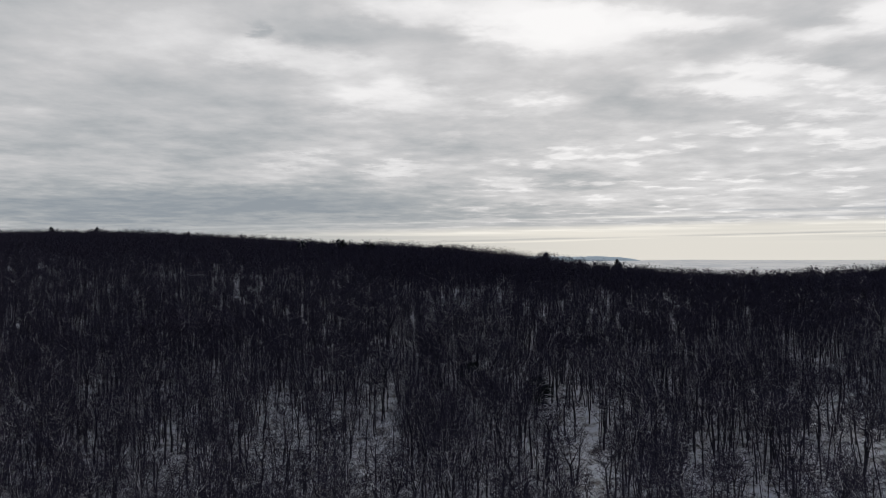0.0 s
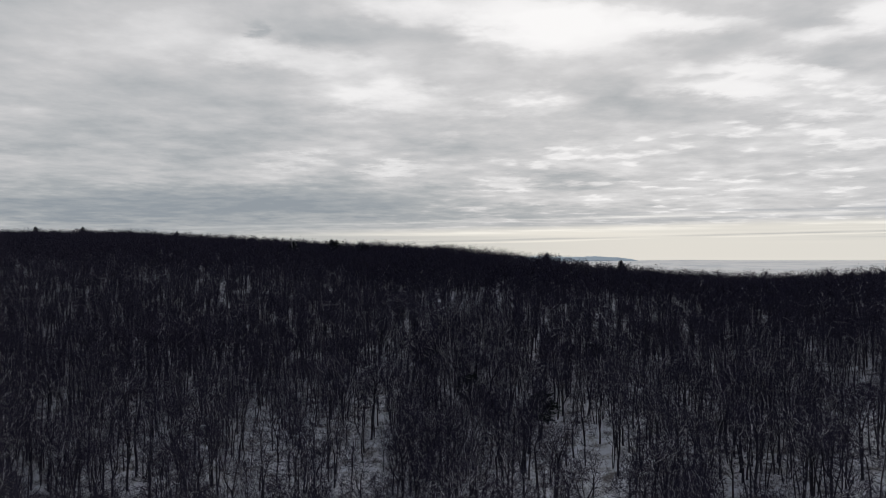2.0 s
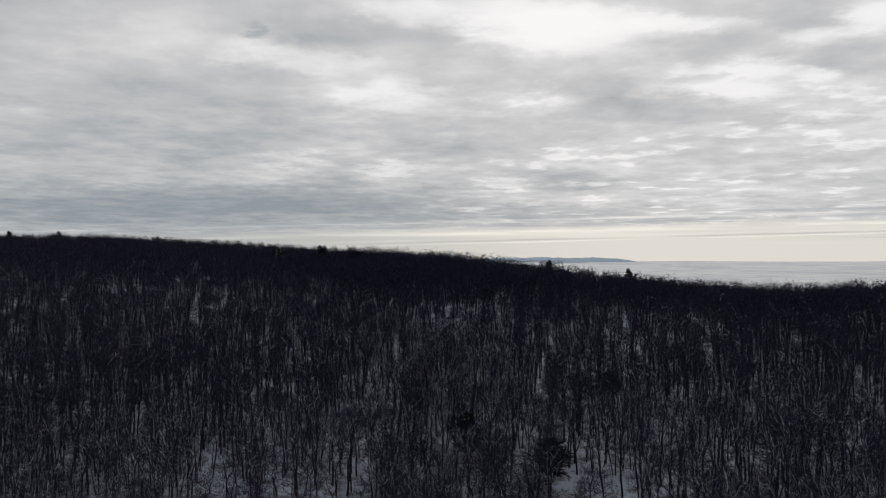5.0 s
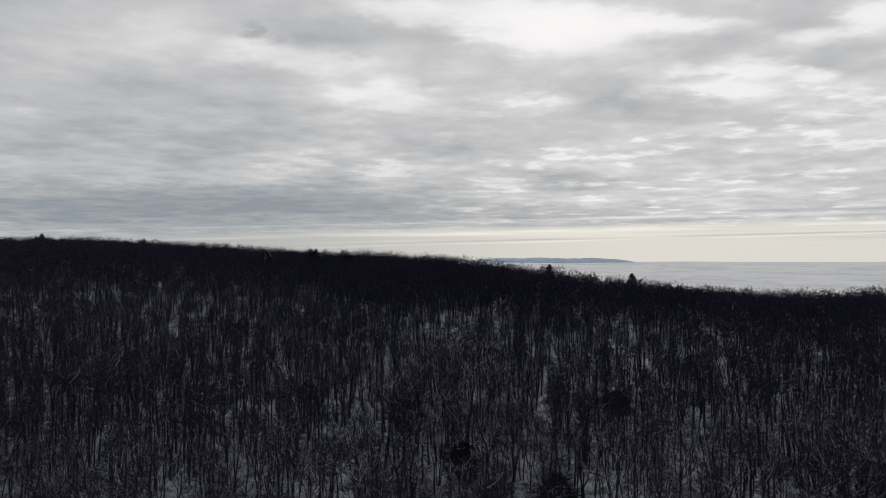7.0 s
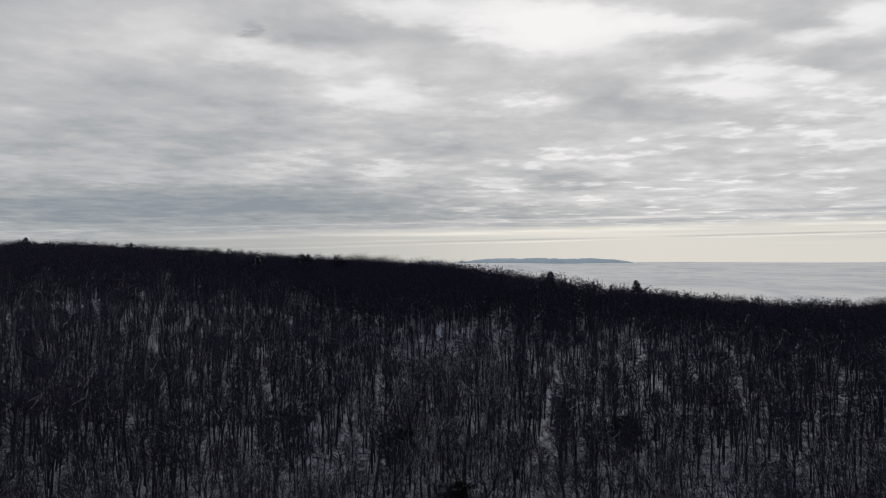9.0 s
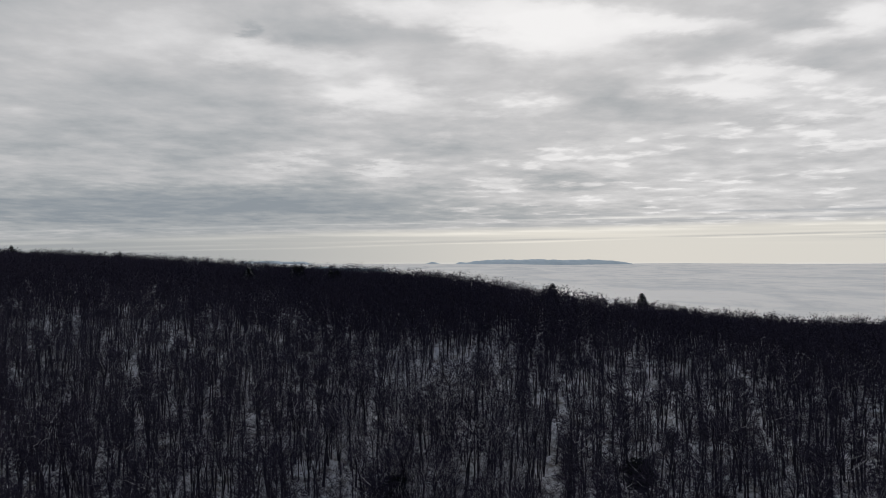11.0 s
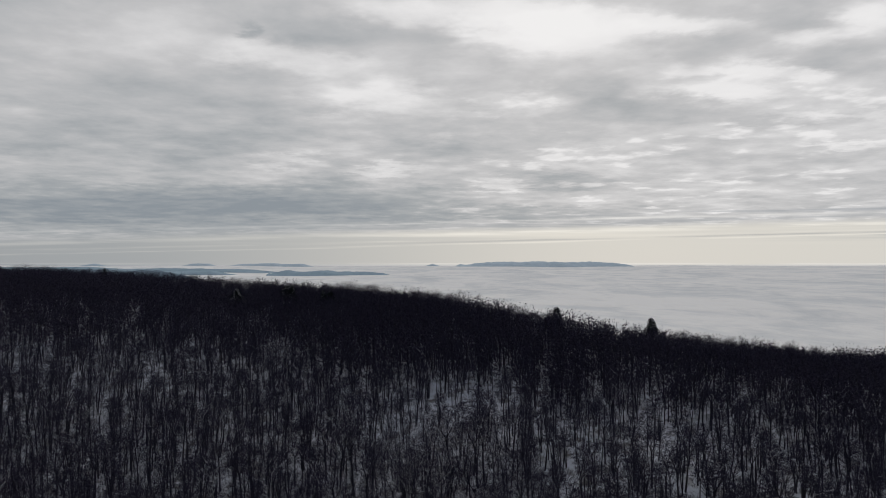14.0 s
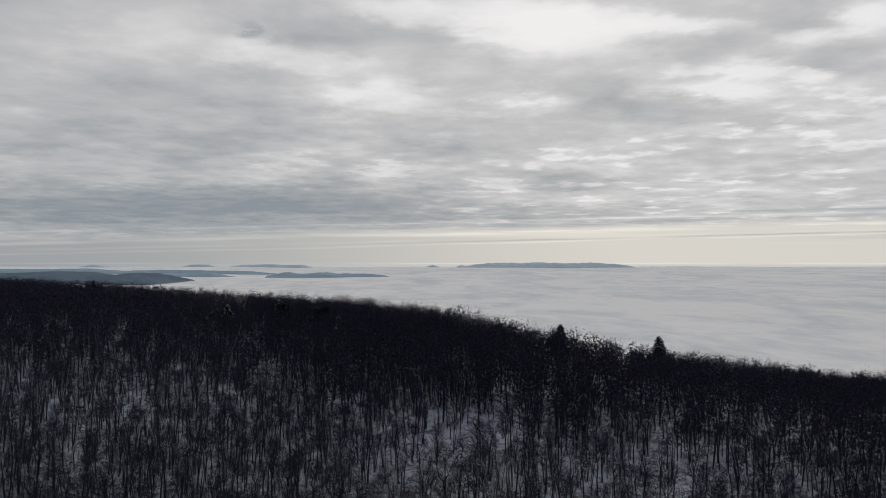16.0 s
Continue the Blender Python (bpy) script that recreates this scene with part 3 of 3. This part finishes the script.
def woodland_sites(rnd):
    """Tree places by a jittered grid, thinned where clearings lie."""
    pitch = 4.3
    xs, ys = np.meshgrid(np.arange(-520, 420, pitch), np.arange(60, 800, pitch))
    x = xs.ravel() + rnd.uniform(-2.4, 2.4, xs.size)
    y = ys.ravel() + rnd.uniform(-2.4, 2.4, xs.size)
    crest = np.maximum(ridge_line(x / 100) + 1.3, 5.2)
    keep = (np.abs(x) < 0.665 * y + 12) & (y > 112 - 0.4 * np.maximum(x - 20, 0)) & (y / 100 < crest) & (slope_xy(x, y) > BASE - 75)
    patch = np.sin(x * 0.043 + 1.1 * np.sin(y * 0.021)) * np.sin(y * 0.038 + 0.9 * np.sin(x * 0.027 + 2)) + 0.5 * np.sin(x * 0.11 + 0.7) * np.sin(y * 0.097)
    clump = np.sin(x * 0.23 + 1.7 * np.sin(y * 0.11 + 0.6)) * np.sin(y * 0.17 + 1.3 * np.sin(x * 0.13)) + 0.4 * np.sin(x * 0.41 + y * 0.33)
    front = np.clip((300 - y) / 60, 0, 1)
    left = np.clip(-x / y * 3 - 0.1, 0, 1) * (0.20 * front - 0.04)
    thicket = np.exp(-((y - 245) / 35) ** 2)
    open_wood = np.exp(-(((x - 55) / 40) ** 2 + ((y - 322) / 40) ** 2))
    chance = 0.86 - 0.10 * np.clip((260 - y) / 50, 0, 1) + 0.06 * thicket + 0.25 * np.exp(-(((x - 58) / 20) ** 2 + ((y - 188) / 28) ** 2)) - 0.24 * open_wood - 0.20 * patch - (0.19 + 0.12 * front) * clump + left
    chance -= 0.02 * np.clip((x + 25) / 30, 0, 1) * np.clip((235 - y) / 30, 0, 1)
    chance += 0.16 * np.clip(-x / 40, 0, 1) * np.clip((y - 255) / 30, 0, 1) + 0.12 * np.clip((x - 85) / 25, 0, 1) * np.clip((y - 235) / 30, 0, 1)
    chance += 0.06 * np.clip(-(x + 20) / 20, 0, 1) * (y < 240) + 0.24 * np.exp(-(((x - 62) / 26) ** 2 + ((y - 215) / 32) ** 2))
    for cx, cy, much in CLEARINGS:
        deep = 24 if cy < 215 else 17
        chance -= 0.75 * much * np.exp(-(((x - cx) / 8) ** 2 + ((y - cy + deep - 12) / deep) ** 2) ** 1.5)
    keep &= rnd.uniform(0, 1, x.size) < np.clip(chance, 0.10, 1)
    thick = y / 100 > thick_line(x / 100) + rnd.normal(0, 0.17, x.size)
    x, y = x[keep & ~thick], y[keep & ~thick]
    # the closed wood on the brow
    pitch = 5.2
    xs, ys = np.meshgrid(np.arange(-520, 420, pitch), np.arange(300, 780, pitch))
    x2 = xs.ravel() + rnd.uniform(-2.2, 2.2, xs.size)
    y2 = ys.ravel() + rnd.uniform(-2.2, 2.2, xs.size)
    end = np.maximum(ridge_line(x2 / 100) + 0.42 + 0.33 * (x2 > -120), 4.7)
    keep = (np.abs(x2) < 0.665 * y2 + 12) & (y2 / 100 < end) & (y2 / 100 > thick_line(x2 / 100) + rnd.normal(0, 0.17, xs.size)) & (rnd.uniform(0, 1, xs.size) < 0.93)
    return x, y, x2[keep], y2[keep]


def scatter(name, label, x, y, protos, pick, scale, turn):
    """Many copies of the prototypes as one joined object."""
    vs, fs, ms, n = [], [], [], 0
    z = ground_z(x, y)
    for p, (v, f, m) in enumerate(protos):
        idx = np.nonzero(pick == p)[0]
        if not len(idx):
            continue
        c, s = np.cos(turn[idx]), np.sin(turn[idx])
        k = scale[idx]
        vx = (v[None, :, 0] * c[:, None] - v[None, :, 1] * s[:, None]) * k[:, None] + x[idx, None]
        vy = (v[None, :, 0] * s[:, None] + v[None, :, 1] * c[:, None]) * k[:, None] + y[idx, None]
        vz = v[None, :, 2] * k[:, None] + z[idx, None]
        vs.append(np.stack([vx, vy, vz], 2).reshape(-1, 3))
        off = n + np.arange(len(idx)) * len(v)
        fs.append((f[None] + off[:, None, None]).reshape(-1, 3))
        ms.append(np.tile(m, len(idx)))
        n += len(v) * len(idx)
    ob = link_mesh(name, np.concatenate(vs), np.concatenate(fs), [BARK, TWIG, BSNOW], np.concatenate(ms))
    return tagged(ob, label, "woodland", kind="stuff")


def part(name, bits, mats, parent, label=""):
    v, f, m = bits.arrays()
    ob = link_mesh(name, v, f, mats, m)
    ob.parent = parent
    if label:
        ob["label"] = label
    return ob


rnd = np.random.RandomState(7)
tx, ty, bx, by = woodland_sites(rnd)
near = (np.abs(tx - 4) < 28) & (ty > 125) & (ty < 330)
near_idx = np.nonzero(near)[0]
near_idx = near_idx[np.argsort(rnd.rand(len(near_idx)))][:300]
is_near = np.zeros(len(tx), bool)
is_near[near_idx] = True
mid = ~is_near & (ty < 235)
far = ~is_near & ~mid

FORMS = ("single", "fork", "clump", "fork", "single", "clump", "fork", "single")
far_protos = [joined(*grow(rnd, rnd.uniform(16.0, 19.5), "far", s, f, 0.27, 0.46)) for s, f in zip((0.1, 0.5, 0.3, 0.05, 0.3, 0.7, 0.05, 0.2), FORMS)]
brow_protos = [joined(*grow(rnd, rnd.uniform(13.0, 16.0), "brow", 0.0, f, 0.34, 0.20)) for f in FORMS + FORMS[:4]]
mid_protos = [joined(*grow(rnd, rnd.uniform(15.5, 19.5), "mid", s, f)) for s, f in zip((0.2, 0.7, 1.0, 0.1, 0.5, 0.9, 0.1, 0.6), FORMS)]


def spread(name, label, x, y, protos, low=0.72, high=1.12, tall=0.0):
    """Scatter with chance sizes in soft groups; tall adds height on the shoulder of the ridge, up the slope the trees get lower."""
    n = len(x)
    group = 0.5 * np.sin(x * 0.21 + 1.9 * np.sin(y * 0.13)) + 0.5 * np.sin(y * 0.19 + 1.4 * np.sin(x * 0.17 + 1.0) + 0.8)
    size = rnd.uniform(low, high, n) + 0.055 * group
    if tall:
        size *= 1 + tall * np.exp(-((x - 16) / 72) ** 2)
    else:
        size *= 1 - 0.20 * np.clip((y - 250) / 130, 0, 1)
    scatter(name, label, x, y, protos, rnd.randint(0, len(protos), n), size, rnd.uniform(0, 2 * math.pi, n))


spread("woodland", "dense bare broadleaf woods dusted with snow on a hillside", tx[far], ty[far], far_protos)
spread("woodland", "bare leafless trees with snow-lined branches on a snowy slope", tx[mid], ty[mid], mid_protos)
spread("woodland", "closed dark leafless woods along the ridge", bx, by, brow_protos, 1.03, 1.15, 0.22)

sx = rnd.uniform(-330, 300, 4800)
sy = rnd.uniform(100, 440, 4800)
ok = np.abs(sx) < 0.69 * sy + 16
sx, sy = sx[ok], sy[ok]
scatter("undergrowth", "thin leafless saplings and brush in the snow", sx, sy, [sapling(rnd, h) for h in (2.5, 3.5, 4.5, 5.5, 3.0, 6.5)], rnd.randint(0, 6, len(sx)), rnd.uniform(0.7, 1.2, len(sx)), rnd.uniform(0, 6.28, len(sx)))


def bare_tree(height, snowy, form, seed, label):
    r = np.random.RandomState(seed)
    trunk, crown, snow = grow(r, height, "near", snowy, form)
    thing = new("tree")
    part("trunk", trunk, [BARK], thing, "dark damp trunk with rising limbs")
    twigwork = part("crown", crown, [BARK, TWIG], thing, "fine bare twigs")
    twigwork["kind"] = "stuff"
    if snow.n:
        part("branch_snow", snow, [BARK, TWIG, BSNOW], twigwork, "thin snow lying along the branches")["kind"] = "stuff"
    return tagged(thing, label, "tree", group="bare trees of the slope")


TREE_KINDS = [bare_tree(h, s, f, i, l) for i, (h, s, f, l) in enumerate((
    (19.5, 0.3, "single", "tall dark bare tree standing in snow"),
    (16.0, 1.0, "fork", "forked bare tree with heavily snow-lined branches"),
    (20.5, 0.0, "single", "tall slender bare tree with dark snowless limbs"),
    (17.0, 0.45, "clump", "bare tree of several stems with some snow on its limbs"),
    (17.5, 0.9, "fork", "spreading bare tree with snowy limbs"),
    (18.5, 0.15, "fork", "dark leafless forked tree on the snowy slope"),
    (13.0, 0.9, "clump", "low many-stemmed bare tree with snow on its boughs"),
    (18.0, 0.1, "clump", "dark leafless tree parting into several stems")))]
for n, i in enumerate(near_idx):
    m = Matrix.Translation((tx[i], ty[i], float(ground_z(tx[i], ty[i])))) @ Matrix.Rotation(rnd.uniform(0, 6.28), 4, "Z") @ Matrix.Scale(rnd.uniform(0.78, 1.12), 4)
    if n < len(TREE_KINDS):
        TREE_KINDS[n].matrix_basis = m
    else:
        copy_thing(TREE_KINDS[rnd.randint(0, len(TREE_KINDS))], m)

# ---------------------------------------------------------------- conifers


def conifer(height, width, seed, label, x, y, top=None, taper=0.8, snowy=0.10, bushy=False):
    """A dark spruce: trunk, whorls of drooping boughs made of many needle sprays, a little snow."""
    r = np.random.RandomState(seed)
    trunk, boughs, snow = Bits(), Bits(), Bits()
    trunk.tube((0, 0, -0.4), (0, 0, height * 0.97), height * 0.016, 0.0, 6, 0)
    whorls = int(height * 2.2)
    for i in range(whorls):
        s = (i + 0.5) / whorls
        z = height * (0.10 + 0.89 * s)
        reach = width / 2 * (1 - s) ** taper * r.uniform(0.75, 1.15) + 0.12
        if bushy:  # round-headed, clear of the ground, with boughs of uneven length
            z = height * (0.30 + 0.68 * s)
            reach = width / 2 * math.sin(math.pi * (0.16 + 0.80 * s)) ** 0.75 * r.uniform(0.55, 1.2)
        for j in range(9):
            turn = j / 9 * 2 * math.pi + r.uniform(-0.3, 0.3) + i
            d = np.array([math.cos(turn), math.sin(turn), r.uniform(-0.2, 0.5) if bushy else r.uniform(-0.35, 0.12)])
            a, b = np.array([0, 0, z]), np.array([0, 0, z]) + d * reach * r.uniform(0.75, 1.1)
            side = np.array([-math.sin(turn), math.cos(turn), 0])
            boughs.tube(a, b, 0.03, 0.0, 3, 0)
            for q in range(8):
                o = a + (b - a) * (0.12 + 0.11 * q + r.uniform(0, 0.05))
                for sg in (-1, 1):
                    w = unit(d * 0.8 + side * sg * r.uniform(0.5, 1.0) + np.array([0, 0, r.uniform(-0.4, 0.2)]))
                    boughs.sliver(o, o + w * reach * r.uniform(0.25, 0.45), 0.20 if bushy else 0.30, upright(r, w), 0)
            if r.rand() < snowy:
                snow.tube(a + (b - a) * 0.55 + np.array([0, 0, 0.2]), b + d * 0.15 + np.array([0, 0, 0.05]), r.uniform(0.06, 0.12) if bushy else r.uniform(0.15, 0.32), 0.0, 3, 0)
    thing = new("conifer")
    part("trunk", trunk, [BARK], thing)
    foliage = part("foliage", boughs, [NEEDLE], thing, "dark drooping needle boughs")
    foliage["kind"] = "stuff"
    if snow.n:
        part("bough_snow", snow, [BSNOW], foliage, "scraps of snow on the boughs")["kind"] = "stuff"
    z = float(ground_z(x, y))
    k = 1.0 if top is None else (top - z) / height
    thing.matrix_basis = Matrix.Translation((x, y, z)) @ Matrix.Diagonal((1, 1, k, 1))
    return tagged(thing, label, "conifer", group="conifers")


# places on the ridge: x, y, height of the tip, width
CONIFERS = [
    (73, 482, BASE + 7.4, 11.0), (120.5, 472, BASE + 2.2, 13.0), (-76, 520, BASE + 17.6, 9.0), (-313, 617, BASE + 32.0, 11.0), (-362, 630, BASE + 33.0, 12.0),
    (-345, 628, BASE + 29.5, 8.0), (-57, 515, BASE + 15.3, 7.0), (-224, 600, BASE + 27.5, 7.0),
]
for i, (x, y, top, w) in enumerate(CONIFERS):
    conifer(18.0, w, 40 + i, "dark spruce rising above the bare ridge woods", x, y, top, 0.55)
for i, (x, y, h) in enumerate(((-104, 505, 16), (-80, 523, 17))):
    conifer(h, h * 0.75, 70 + i, "shaggy evergreen with snow caught on its boughs", x, y, taper=0.5, snowy=0.32)
conifer(16, 10, 75, "dark rounded evergreen among the leafless trees", -54, 521, taper=0.45, snowy=0.02)

# dense young evergreens scattered through the bare slope: x, y, height
SLOPE_EVERGREENS = [(10, 222, 13), (28, 204, 12), (-3, 252, 12), (55, 262, 11)]
for i, (x, y, h) in enumerate(SLOPE_EVERGREENS):
    conifer(h, h * 0.80, 80 + i, "dark bushy evergreen standing among bare trees in snow", x, y, snowy=0.08, bushy=True)
